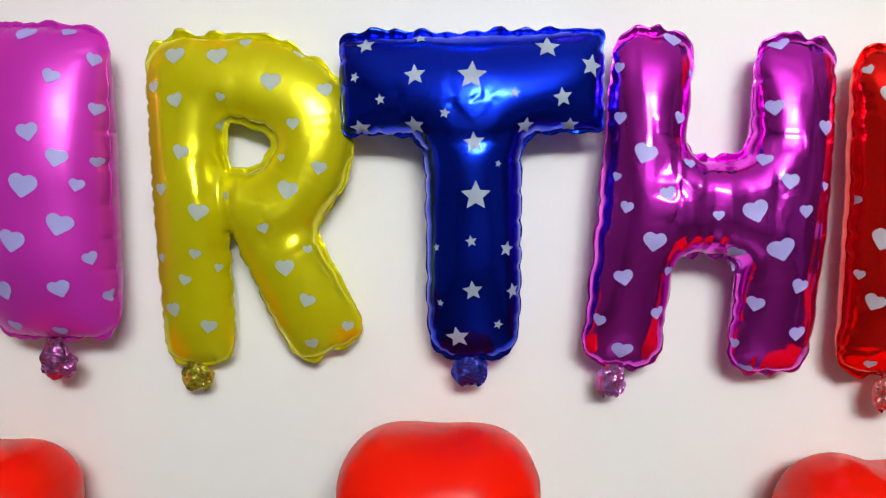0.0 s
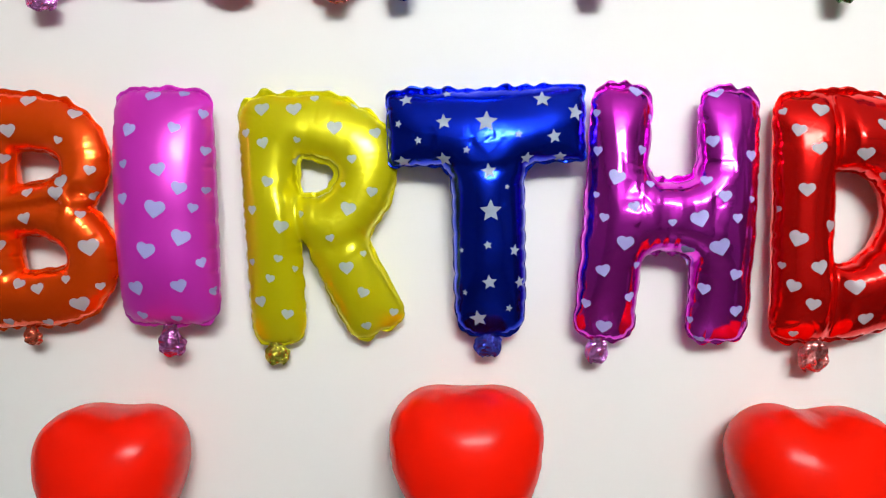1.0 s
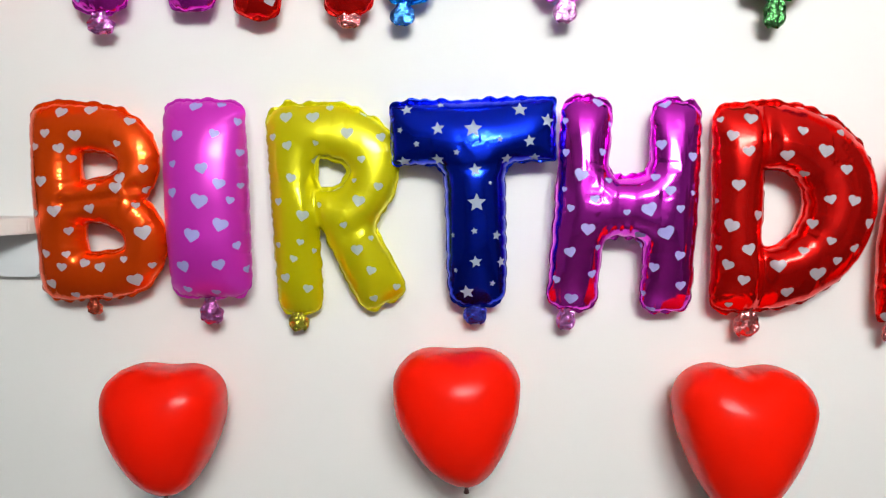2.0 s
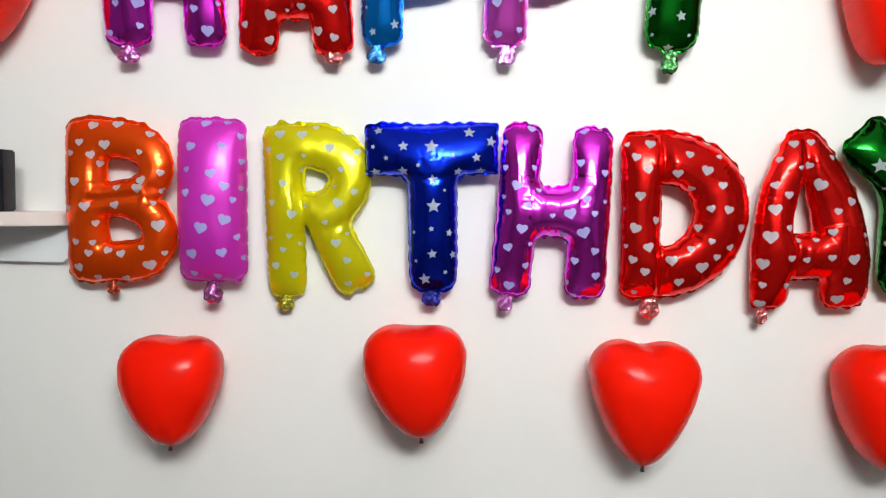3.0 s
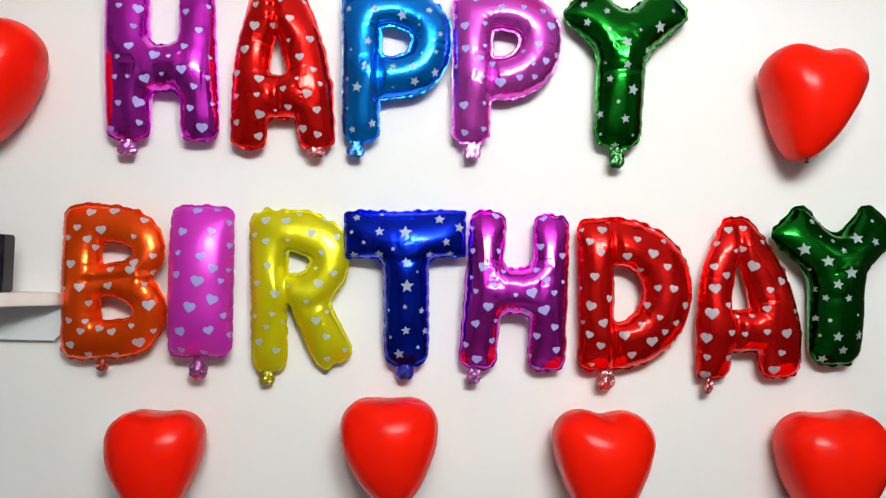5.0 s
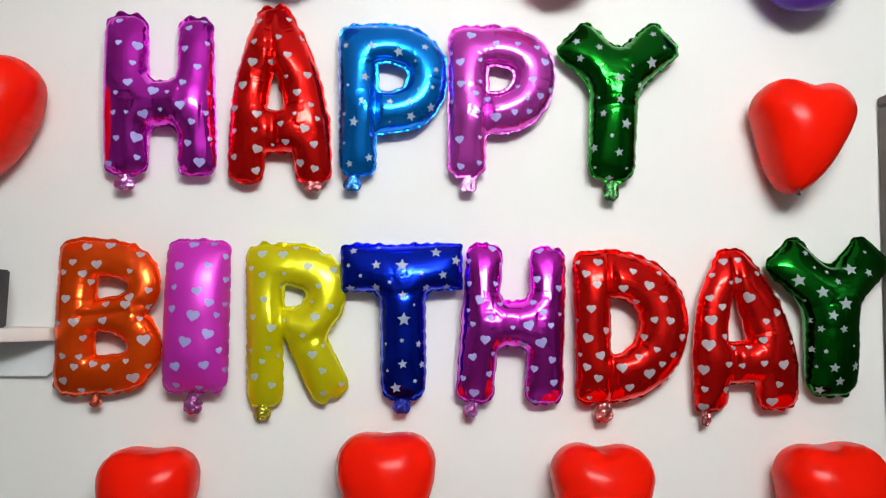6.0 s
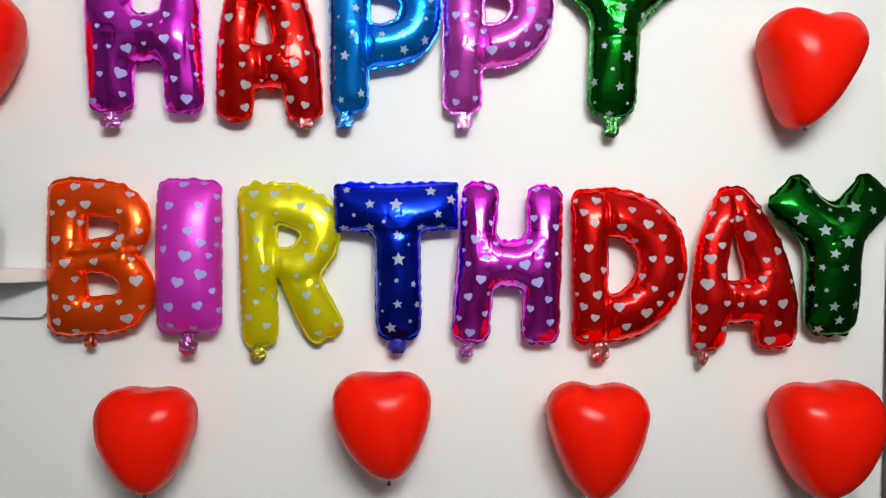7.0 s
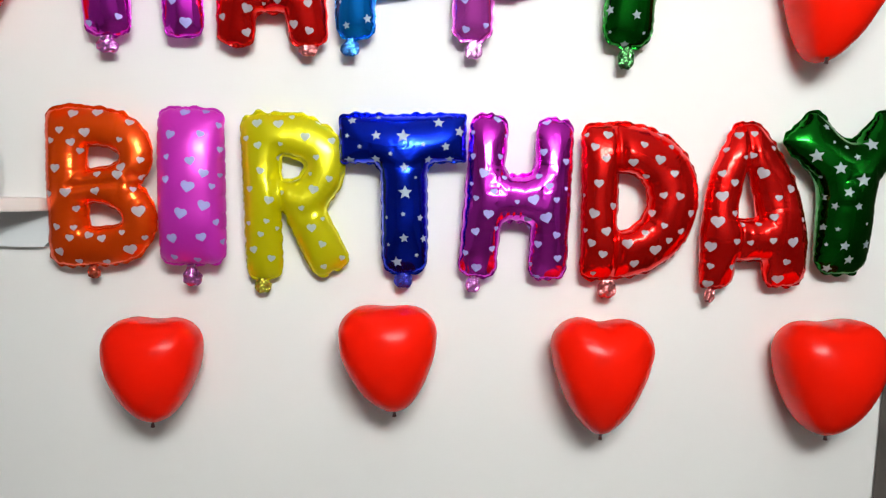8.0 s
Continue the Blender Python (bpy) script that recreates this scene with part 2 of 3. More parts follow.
def seam_strip(shape, loop, wide, seed, even=False):
    """A thin ruffled flange that runs along the welded edge."""
    p = even_loop(loop, 0.0026)
    gx, gz = shape.sample(p[:, 0], p[:, 1], shape.gx), shape.sample(p[:, 0], p[:, 1], shape.gz)
    frill = ripple(seed, 0.024, p[:, 0], p[:, 1])
    out = wide * np.clip(0.08 + 0.9 * np.maximum(gz, -0.6 * gz) + (0.04 + 0.5 * np.abs(gz)) * frill, 0.1, 2)
    if even:
        out = wide * (0.85 + 0.15 * frill)
    bulge = (0.1 + 0.9 * np.abs(gz)) * 0.0016 * ripple(seed + 3, 0.009, p[:, 0], p[:, 1])
    rows = [(-0.0012, -0.0005), (0.5, 0), (1.0, 1.0), (1.0, 1.0), (0.5, 0), (-0.0012, 0.0005)]
    verts, n = [], len(p)
    for k, (share, lift) in enumerate(rows):
        d = out * share if share > 0 else np.full(n, share)
        y = bulge * (1.0 if share == 1.0 else 0.3) + (0.0004 if k > 2 else -0.0004)
        if not even:
            y = y - 0.75 * np.maximum(d, 0) * np.maximum(gz, 0)
        verts.append(np.stack([p[:, 0] + d * gx, y, p[:, 1] + d * gz], -1))
    i = np.arange(n)
    j = (i + 1) % n
    faces = [np.stack([k * n + i, k * n + j, (k + 1) * n + j, (k + 1) * n + i], -1) for k in range(5)]
    return np.concatenate(verts), np.concatenate(faces)


def outline(kind):
    if kind == "star":
        return [((1 if k % 2 == 0 else 0.47) * 0.55 * math.sin(k * math.pi / 5), (1 if k % 2 == 0 else 0.47) * 0.55 * math.cos(k * math.pi / 5)) for k in range(10)]
    pts = []
    for k in range(24):
        a = k * math.tau / 24
        hx, hz = 0.5 * math.sin(a) ** 3, (13 * math.cos(a) - 5 * math.cos(2 * a) - 2 * math.cos(3 * a) - math.cos(4 * a)) / 32 + 0.08
        pts.append((0.62 * hx + 0.38 * 0.47 * math.sin(a), 0.62 * hz + 0.38 * 0.44 * math.cos(a)))
    return pts


def print_mesh(shape, kind, x, z, size, turn):
    """A printed heart or star that hugs the inflated skin."""
    flat = outline(kind)
    if kind == "star":
        flat = [tuple(a + (b - a) * s for a, b in zip(p, q)) for p, q in zip(flat, flat[1:] + flat[:1]) for s in (0, 0.5)]
    c, s = math.cos(turn), math.sin(turn)
    scale = 0.98 if kind == "star" else 1.1
    rings = (0.0, 0.3, 0.6, 0.82, 1.0)
    h0 = shape.sample(np.array([x - 0.004, x + 0.004, x, x]), np.array([z, z, z - 0.004, z + 0.004]), shape.H)
    sx, sz = (h0[1] - h0[0]) / 0.008, (h0[3] - h0[2]) / 0.008
    steep = math.hypot(sx, sz) + 1e-6
    nx, nz, shrink = sx / steep, sz / steep, 1 - max(0.6, 1 / math.sqrt(1 + steep * steep))
    px, pz = [x], [z]
    for r in rings[1:]:
        for a, b in flat:
            ax, az = scale * size * r * (a * c - b * s), scale * size * r * (a * s + b * c)
            lean = shrink * (ax * nx + az * nz)
            px.append(x + ax - lean * nx)
            pz.append(z + az - lean * nz)
    px, pz = np.array(px), np.array(pz)
    f = shape.sample(px, pz, shape.F)
    over = np.maximum(f + 0.0008, 0)
    px, pz = px - over * shape.sample(px, pz, shape.gx), pz - over * shape.sample(px, pz, shape.gz)
    y = -shape.sample(px, pz, shape.H) - 0.0009
    n = len(flat)
    faces = [(0, 1 + k, 1 + (k + 1) % n) for k in range(n)]
    for r in range(len(rings) - 2):
        a = 1 + r * n
        faces += [(a + k, a + n + k, a + n + (k + 1) % n, a + (k + 1) % n) for k in range(n)]
    return np.stack([px, y, pz], -1), faces


def tail_mesh(x, z, half, tall, seed):
    """The crumpled filling tail under a letter."""
    rows, around = 12, 20
    verts, faces = [], []
    for r in range(rows):
        s = r / (rows - 1)
        w = half * (0.55 + 0.45 * min(1, max(0, s - 0.22) / 0.2)) * math.sqrt(max(0.3, 1 - max(0, (s - 0.72) / 0.3) ** 3))
        for k in range(around):
            a = k * math.tau / around
            crush = 1 + (0.10 * math.sin(5 * a + seed + 7 * s) + 0.06 * math.sin(9 * a - 11 * s)) * min(1, 2 * s)
            fold = 0.0022 * math.sin(2.3 * math.cos(a) * 3 + seed + 4 * s) + 0.0016 * math.sin(17 * s + 5 * math.cos(a))
            verts.append((x + w * math.cos(a) * crush, 0.3 * w * math.sin(a) * crush + fold, z + tall * (0.8 - 1.6 * s) + 0.0015 * math.sin(3 * a + seed)))
    for r in range(rows - 1):
        for k in range(around):
            faces.append((r * around + k, r * around + (k + 1) % around, (r + 1) * around + (k + 1) % around, (r + 1) * around + k))
    faces.append([(rows - 1) * around + k for k in range(around)])
    return verts, faces


# ---- room ----
def setting(name, bm, mat, label, category):
    me = bpy.data.meshes.new(name)
    bm.to_mesh(me)
    bm.free()
    me.materials.append(mat)
    return tagged(new(name, me), label, category, kind="structure")


setting("wall_north", box(-2.2, 2.4, 0, 0.12, 0, 2.8), WALL, "white painted wall behind the balloons", "wall")
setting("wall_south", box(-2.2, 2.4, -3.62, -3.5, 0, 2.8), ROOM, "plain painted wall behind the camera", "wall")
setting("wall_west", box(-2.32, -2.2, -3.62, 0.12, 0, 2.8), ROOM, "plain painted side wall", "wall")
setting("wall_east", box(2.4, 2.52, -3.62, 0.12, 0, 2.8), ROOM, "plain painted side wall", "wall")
setting("floor", box(-2.32, 2.52, -3.62, 0.12, -0.1, 0), FLOOR, "plain tiled floor", "floor")
setting("ceiling", box(-2.32, 2.52, -3.62, 0.12, 2.8, 2.9), CEILING, "white painted ceiling", "ceiling")

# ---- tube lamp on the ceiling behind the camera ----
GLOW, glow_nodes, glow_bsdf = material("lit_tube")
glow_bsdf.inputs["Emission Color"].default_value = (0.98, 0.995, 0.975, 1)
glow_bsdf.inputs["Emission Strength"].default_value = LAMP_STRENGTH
# Unseen: the light is inferred, its housing, holders and rods are added.
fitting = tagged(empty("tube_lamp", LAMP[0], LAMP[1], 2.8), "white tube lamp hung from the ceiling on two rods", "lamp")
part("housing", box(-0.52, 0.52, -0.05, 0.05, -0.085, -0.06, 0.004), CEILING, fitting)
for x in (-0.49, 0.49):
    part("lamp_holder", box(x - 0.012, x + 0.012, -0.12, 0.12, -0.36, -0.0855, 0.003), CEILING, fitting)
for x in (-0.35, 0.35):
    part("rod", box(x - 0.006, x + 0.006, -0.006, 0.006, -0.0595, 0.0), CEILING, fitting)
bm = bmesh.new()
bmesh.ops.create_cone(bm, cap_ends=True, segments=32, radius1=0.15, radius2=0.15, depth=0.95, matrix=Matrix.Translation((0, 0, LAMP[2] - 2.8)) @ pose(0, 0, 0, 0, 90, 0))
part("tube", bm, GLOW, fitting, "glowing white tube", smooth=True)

# ---- shelf with a picture frame ----
shelf = tagged(empty("wall_shelf", -1.05, 0, 1.49), "white wall shelf with a chamfered back panel", "shelf")
bm = bmesh.new()
pts = [(-0.55, 0), (0.35, 0), (0.335, -0.05), (0.15, -0.27), (-0.55, -0.29)]
low = [bm.verts.new((x, y, 0.0)) for x, y in pts]
high = [bm.verts.new((x, y, 0.026)) for x, y in pts]
bm.faces.new(low)
bm.faces.new(high[::-1])
for k in range(5):
    bm.faces.new((low[k], high[k], high[(k + 1) % 5], low[(k + 1) % 5]))
bmesh.ops.recalc_face_normals(bm, faces=bm.faces)
bmesh.ops.bevel(bm, geom=bm.edges[:], offset=0.002, segments=2, affect="EDGES")
part("board", bm, SHELF, shelf)
bm = bmesh.new()
pts = [(-0.55, 0.0), (0.345, 0.0), (0.345, -0.05), (0.32, -0.075), (-0.55, -0.075)]
low = [bm.verts.new((x, 0.0, z)) for x, z in pts]
high = [bm.verts.new((x, -0.016, z)) for x, z in pts]
bm.faces.new(low)
bm.faces.new(high[::-1])
for k in range(5):
    bm.faces.new((low[k], high[k], high[(k + 1) % 5], low[(k + 1) % 5]))
bmesh.ops.recalc_face_normals(bm, faces=bm.faces)
part("back_panel", bm, PANEL, shelf, "pale panel under the board")

picture = tagged(empty("picture_frame", -0.886, -0.09, 1.516), "black photo frame standing on the wall shelf", "picture frame")
for x0, x1, z0, z1, nm in ((-0.09, -0.075, 0, 0.115, "frame_side"), (0.085, 0.1, 0, 0.115, "frame_side"), (-0.075, 0.085, 0, 0.016, "frame_rail"), (-0.075, 0.085, 0.099, 0.115, "frame_rail")):
    part(nm, box(x0, x1, -0.02, 0.02, z0, z1, 0.003), BLACK, picture)
part("picture", box(-0.075, 0.085, -0.003, 0.008, 0.016, 0.099), PICTURE, picture, "dark glossy photo")

# ---- wardrobe ----
wardrobe = tagged(empty("wardrobe", 1.45, -0.25, 0), "tall dark wooden wardrobe standing beside the balloon wall", "wardrobe")
part("side_panel", box(-0.38, -0.355, -0.24, 0.245, 0.0, 2.05, 0.003), WOOD, wardrobe)
part("side_panel", box(0.355, 0.38, -0.24, 0.245, 0.0, 2.05, 0.003), WOOD, wardrobe)
part("top_panel", box(-0.38, 0.38, -0.24, 0.245, 2.052, 2.075, 0.003), WOOD, wardrobe)
part("back_panel", box(-0.354, 0.354, 0.225, 0.24, 0.08, 2.05), WOOD, wardrobe)
part("plinth", box(-0.354, 0.354, -0.21, 0.22, 0.0, 0.078), WOOD, wardrobe)
for x0, x1, hx in ((-0.378, -0.002, -0.03), (0.002, 0.378, 0.03)):
    door = part("door", box(x0, x1, -0.262, -0.242, 0.08, 2.06, 0.003), WOOD, wardrobe)
    part("handle", box(hx - 0.006, hx + 0.006, -0.285, -0.262, 0.95, 1.15, 0.003), BLACK, door, "slim dark handle")

# ---- heart balloons ----
def heart_balloon(x, z, wide, tall, turn, mat, label, tip=0.0, blunt=0.29, group="row of heart balloons", thick=0.09, taper=1.0):
    """A latex heart hanging point down; x, z is the middle of its box."""
    a, b = wide * 0.485, tall * 0.475
    r = a * 0.57
    point = (tip * a, -b + blunt * a, blunt * a)
    strokes = [
        [(-a + r, b - r, r), (-a * 0.40 * taper, b * 0.12, r * 0.98 * taper), point],
        [(a - r, b - r, r), (a * 0.40 * taper, b * 0.12, r * 0.98 * taper), point],
        [(0, b * 0.1 + a * 0.5 * (1 - taper), a * 0.87 * taper), (tip * a * 0.4, -b * 0.35, a * 0.72 * taper), point],
    ]
    shape = Inflated(strokes, blend=0.02, flat=0.0, fat=0.86 * thick / 0.062, step=0.003)
    thing = tagged(empty("heart_balloon", x + 0.004, -thick, z + 0.005), label, "balloon", group)
    thing.rotation_euler = (0, radians(turn), 0)
    verts, faces, _ = skin(shape, thick - 0.002)
    mesh_object("body", verts, faces, mat, thing)
    bm = bmesh.new()
    bmesh.ops.create_cone(bm, cap_ends=True, segments=12, radius1=0.0045, radius2=0.002, depth=0.010, matrix=Matrix.Translation((tip * a, -0.02, -b - 0.010)))
    bmesh.ops.create_uvsphere(bm, u_segments=10, v_segments=6, radius=0.0045, matrix=Matrix.Translation((tip * a, -0.02, -b - 0.003)))
    part("knot", bm, KNOT, thing, "dark tied knot", smooth=True)
    return thing


heart_balloon(-0.489, 1.184, 0.193, 0.207, 0, LATEX, "red latex heart balloon with a blunt tip, below the letters", tip=0.08, blunt=0.36)
heart_balloon(-0.0255, 1.216, 0.203, 0.214, -1, LATEX, "red latex heart balloon hanging under the blue letter", tip=0.15)
heart_balloon(0.409, 1.187, 0.213, 0.240, 1, LATEX, "red latex heart balloon with a pointed tip and dark knot", tip=0.02, blunt=0.24, taper=0.93)
heart_balloon(0.891, 1.194, 0.222, 0.240, -4, LATEX, "large red latex heart balloon tilted to one side", tip=-0.2)
heart_balloon(0.838, 1.952, 0.216, 0.246, 4, LATEX, "red latex heart balloon tilted beside the upper word", tip=-0.12, blunt=0.24, taper=0.86, group="hearts beside the upper word")
heart_balloon(-0.859, 1.935, 0.215, 0.262, 5, LATEX, "red latex heart balloon before the upper word", group="hearts beside the upper word")
def round_balloon(x, z, half, mat, label):
    """An egg-shaped latex balloon taped to the wall; z is its lowest point."""
    thing = tagged(empty("round_balloon", x, -0.095, z), label, "balloon", "balloons above the letters")
    bm = bmesh.new()
    bmesh.ops.create_uvsphere(bm, u_segments=40, v_segments=28, radius=1)
    for v in bm.verts:
        t = v.co.z
        w = half * (1 - 0.10 * max(0, t) ** 2)
        v.co = (v.co.x * w, v.co.y * 0.092, half * 1.12 * (1 + t) + (0.012 * max(0, t - 0.9) / 0.1))
    part("body", bm, mat, thing, smooth=True)
    bm = bmesh.new()
    bmesh.ops.create_cone(bm, cap_ends=True, segments=12, radius1=0.004, radius2=0.009, depth=0.016, matrix=Matrix.Translation((0, 0, half * 2.24 + 0.016)))
    part("knot", bm, mat, thing, smooth=True)
    return thing


round_balloon(-0.262, 2.245, 0.105, LATEX_LILAC, "lilac latex balloon taped above the red letter")
round_balloon(0.318, 2.255, 0.105, LATEX_PINK, "pink latex balloon taped above the upper word")
round_balloon(0.857, 2.235, 0.115, LATEX_VIOLET, "violet latex balloon taped high on the wall")


# ---- letters ----
SEAM = 0.038


def letter_balloon(origin, colour, label, group, kind, seed, strokes, creases, prints, tail, blend=0.012, seam=SEAM, fat=0.9, barrel=0.32, ring=0.0025, arch=0.009):
    rnd = random.Random(seed)
    mat, ink = FOILS[colour], INKS[colour]
    shape = Inflated(strokes, creases=creases, seed=seed, pucker=0.14, barrel=barrel, blend=blend, fat=fat)
    thing = tagged(empty("letter_balloon", origin[0], -seam, origin[1]), label, "letter balloon", group)
    low, high = shape.Z[shape.F < 0].min(), shape.Z[shape.F < 0].max()

    def arched(verts):
        """Bows the letter away from the wall between its two ends."""
        out = np.array(verts, float)
        out[:, 1] -= arch * np.maximum(1 - ((out[:, 2] - (low + high) / 2) / ((high - low) / 2)) ** 2, -0.15)
        return out

    verts, faces, loops = skin(shape, seam - 0.002)
    mesh_object("body", arched(verts), faces, mat, thing)
    for loop in loops:
        outer = np.ptp(loop[:, 1]) > 0.2
        v, f = seam_strip(shape, loop, 0.0048 if outer else ring, seed, even=not outer)
        mesh_object("seam", arched(v), f, mat, thing, "crinkled welded foil edge")
    for x, z, size in prints:
        v, f = print_mesh(shape, kind, x, z, size, rnd.uniform(-0.35, 0.35))
        mesh_object("printed_" + kind, arched(v), f, ink, thing)
    if tail:
        v, f = tail_mesh(*tail, seed)
        mesh_object("filling_tail", arched(v), f, TAILS[colour], thing, "crumpled foil filling tail")
    return thing


letter_balloon(
    (-0.604, 1.382), 'orange', 'orange foil letter B balloon printed with pale hearts', 'lower row of letters', 'heart', 3,
    strokes=[
        (-0.0620, 0.3133, -0.0570, 0.0034, 0.0395, 0.0380, 0.0216),
        [(-0.0600, 0.2758, 0.039), (0.0167, 0.2795, 0.037), (0.0680, 0.2560, 0.034), (0.0765, 0.2139, 0.0315), (0.0560, 0.1800, 0.029), (-0.0256, 0.162, 0.029)],
        [(-0.0479, 0.1591, 0.029), (0.0300, 0.1580, 0.0315), (0.0790, 0.1255, 0.0340), (0.0810, 0.0801, 0.0340), (0.0465, 0.0430, 0.0385), (-0.0580, 0.04, 0.0402)],
    ],
    creases=[
        (-0.0220, 0.2335, -0.0210, 0.1913, 0.2, 0.0103), (-0.0200, 0.1252, -0.0190, 0.0773, 0.2, 0.0103),
        (-0.0367, 0.1594, 0.047, 0.1711, 0.25, 0.0092), (0.0747, 0.1856, 0.1065, 0.1729, 0.4, 0.0092),
    ],
    prints=[
        (-0.042, 0.301, 0.019), (0.003, 0.305, 0.019), (0.064, 0.288, 0.016), (-0.062, 0.268, 0.015), (-0.015, 0.265, 0.019), (0.05, 0.253, 0.011),
        (-0.079, 0.247, 0.013), (-0.04, 0.245, 0.016), (-0.028, 0.229, 0.014), (0.089, 0.215, 0.014), (0.055, 0.2, 0.018), (-0.067, 0.194, 0.018),
        (0.009, 0.185, 0.014), (0.049, 0.185, 0.019), (0.088, 0.181, 0.014), (-0.082, 0.144, 0.014), (-0.047, 0.148, 0.019), (0.007, 0.152, 0.016),
        (0.076, 0.157, 0.012), (0.087, 0.115, 0.024), (-0.032, 0.116, 0.014), (-0.069, 0.08, 0.014), (-0.037, 0.079, 0.012), (0.054, 0.072, 0.012),
        (-0.045, 0.059, 0.015), (-0.011, 0.065, 0.016), (0.015, 0.059, 0.016), (0.095, 0.062, 0.012), (0.067, 0.038, 0.024), (-0.069, 0.03, 0.018),
        (-0.035, 0.011, 0.014), (0.018, 0.011, 0.014),
    ],
    tail=(-0.0148, -0.0091, 0.0123, 0.0179),
)
letter_balloon(
    (-0.418, 1.394), 'satin_pink', 'satin pink foil letter I balloon printed with pale hearts', 'lower row of letters', 'heart', 4,
    strokes=[
        (-0.0027, 0.3070, 0.002, -0.0003, 0.0644, 0.0655, 0.0271),
    ],
    creases=[
    ],
    prints=[
        (-0.01, 0.298, 0.02), (0.029, 0.301, 0.014), (0.055, 0.275, 0.014), (-0.031, 0.253, 0.019), (0.026, 0.256, 0.015), (0.059, 0.228, 0.013),
        (-0.035, 0.21, 0.012), (0.011, 0.204, 0.018), (-0.036, 0.167, 0.016), (0.035, 0.181, 0.018), (0.06, 0.178, 0.01), (0.007, 0.155, 0.024),
        (0.049, 0.156, 0.013), (0.035, 0.119, 0.022), (-0.007, 0.103, 0.023), (0.055, 0.086, 0.014), (-0.028, 0.053, 0.021), (0.029, 0.057, 0.019),
        (0.064, 0.047, 0.013), (-0.03, 0.014, 0.014), (0.015, 0.01, 0.014),
    ],
    tail=(-0.0019, -0.0234, 0.0181, 0.0272), seam=0.05, fat=0.9, barrel=0.22,
)
letter_balloon(
    (-0.219, 1.364), 'yellow', 'yellow foil letter R balloon printed with pale hearts', 'lower row of letters', 'heart', 5,
    strokes=[
        (-0.075, 0.3322, -0.0581, 0.0003, 0.0376, 0.0377, 0.0271),
        [(-0.0672, 0.2945, 0.0388), (0.0069, 0.2968, 0.0423), (0.0564, 0.2695, 0.0411), (0.0645, 0.228, 0.0388), (0.0439, 0.1858, 0.0399), (0.0161, 0.1604, 0.0389)],
        [(-0.0319, 0.1733, 0.0275), (0.0198, 0.1725, 0.0299)],
        (0.0094, 0.1582, 0.0818, 0.0198, 0.039, 0.0427, 0.0229),
    ],
    creases=[
        (-0.0339, 0.2055, -0.0247, 0.1191, 0.45, 0.0103), (-0.0368, 0.2689, -0.0338, 0.2021, 0.1, 0.0103),
        (0.0549, 0.1503, 0.0209, 0.132, 0.15, 0.0115),
    ],
    prints=[
        (-0.075, 0.314, 0.019), (-0.032, 0.314, 0.019), (-0.007, 0.329, 0.011), (0.046, 0.321, 0.013), (-0.096, 0.283, 0.012), (-0.071, 0.27, 0.015),
        (-0.027, 0.274, 0.009), (0.022, 0.29, 0.019), (0.074, 0.284, 0.015), (0.045, 0.25, 0.012), (-0.03, 0.246, 0.012), (-0.065, 0.22, 0.015),
        (0.033, 0.217, 0.008), (0.071, 0.208, 0.014), (0.0, 0.208, 0.012), (-0.086, 0.183, 0.013), (-0.022, 0.178, 0.01), (0.041, 0.186, 0.019),
        (-0.047, 0.162, 0.018), (0.018, 0.148, 0.011), (0.059, 0.127, 0.009), (-0.052, 0.12, 0.011), (-0.089, 0.114, 0.01), (-0.033, 0.105, 0.009),
        (0.038, 0.109, 0.018), (-0.064, 0.093, 0.012), (0.059, 0.076, 0.015), (-0.079, 0.061, 0.016), (-0.044, 0.044, 0.015), (0.098, 0.048, 0.012),
        (0.062, 0.029, 0.013),
    ],
    tail=(-0.0646, -0.0115, 0.016, 0.0229), ring=0.007, seam=0.026, fat=0.8, arch=0.005,
)
letter_balloon(
    (-0.002, 1.384), 'blue', 'deep blue foil letter T balloon printed with pale stars', 'lower row of letters', 'star', 6,
    strokes=[
        (-0.1277, 0.2677, 0.1275, 0.2785, 0.0472, 0.048, 0.0092),
        (0.0003, 0.2812, 0.0108, -0.0003, 0.0476, 0.0465, 0.0334),
    ],
    creases=[
        (-0.0465, 0.2158, 0.0522, 0.2189, 0.07, 0.0103),
    ],
    prints=[
        (-0.102, 0.305, 0.018), (-0.05, 0.313, 0.013), (0.07, 0.306, 0.023), (0.112, 0.29, 0.022), (-0.111, 0.274, 0.01), (-0.053, 0.276, 0.02),
        (-0.0, 0.276, 0.027), (-0.085, 0.253, 0.01), (0.04, 0.261, 0.01), (0.085, 0.259, 0.018), (-0.024, 0.241, 0.01), (-0.105, 0.227, 0.022),
        (-0.052, 0.23, 0.02), (0.051, 0.232, 0.018), (0.094, 0.235, 0.018), (0.004, 0.215, 0.019), (0.027, 0.196, 0.007), (0.007, 0.166, 0.027),
        (0.004, 0.123, 0.011), (0.038, 0.116, 0.015), (-0.029, 0.115, 0.008), (0.007, 0.075, 0.019), (0.046, 0.074, 0.016), (-0.024, 0.06, 0.008),
        (0.033, 0.04, 0.01), (-0.006, 0.025, 0.023),
    ],
    tail=(0.0076, -0.0097, 0.0174, 0.0256), blend=0.026,
)
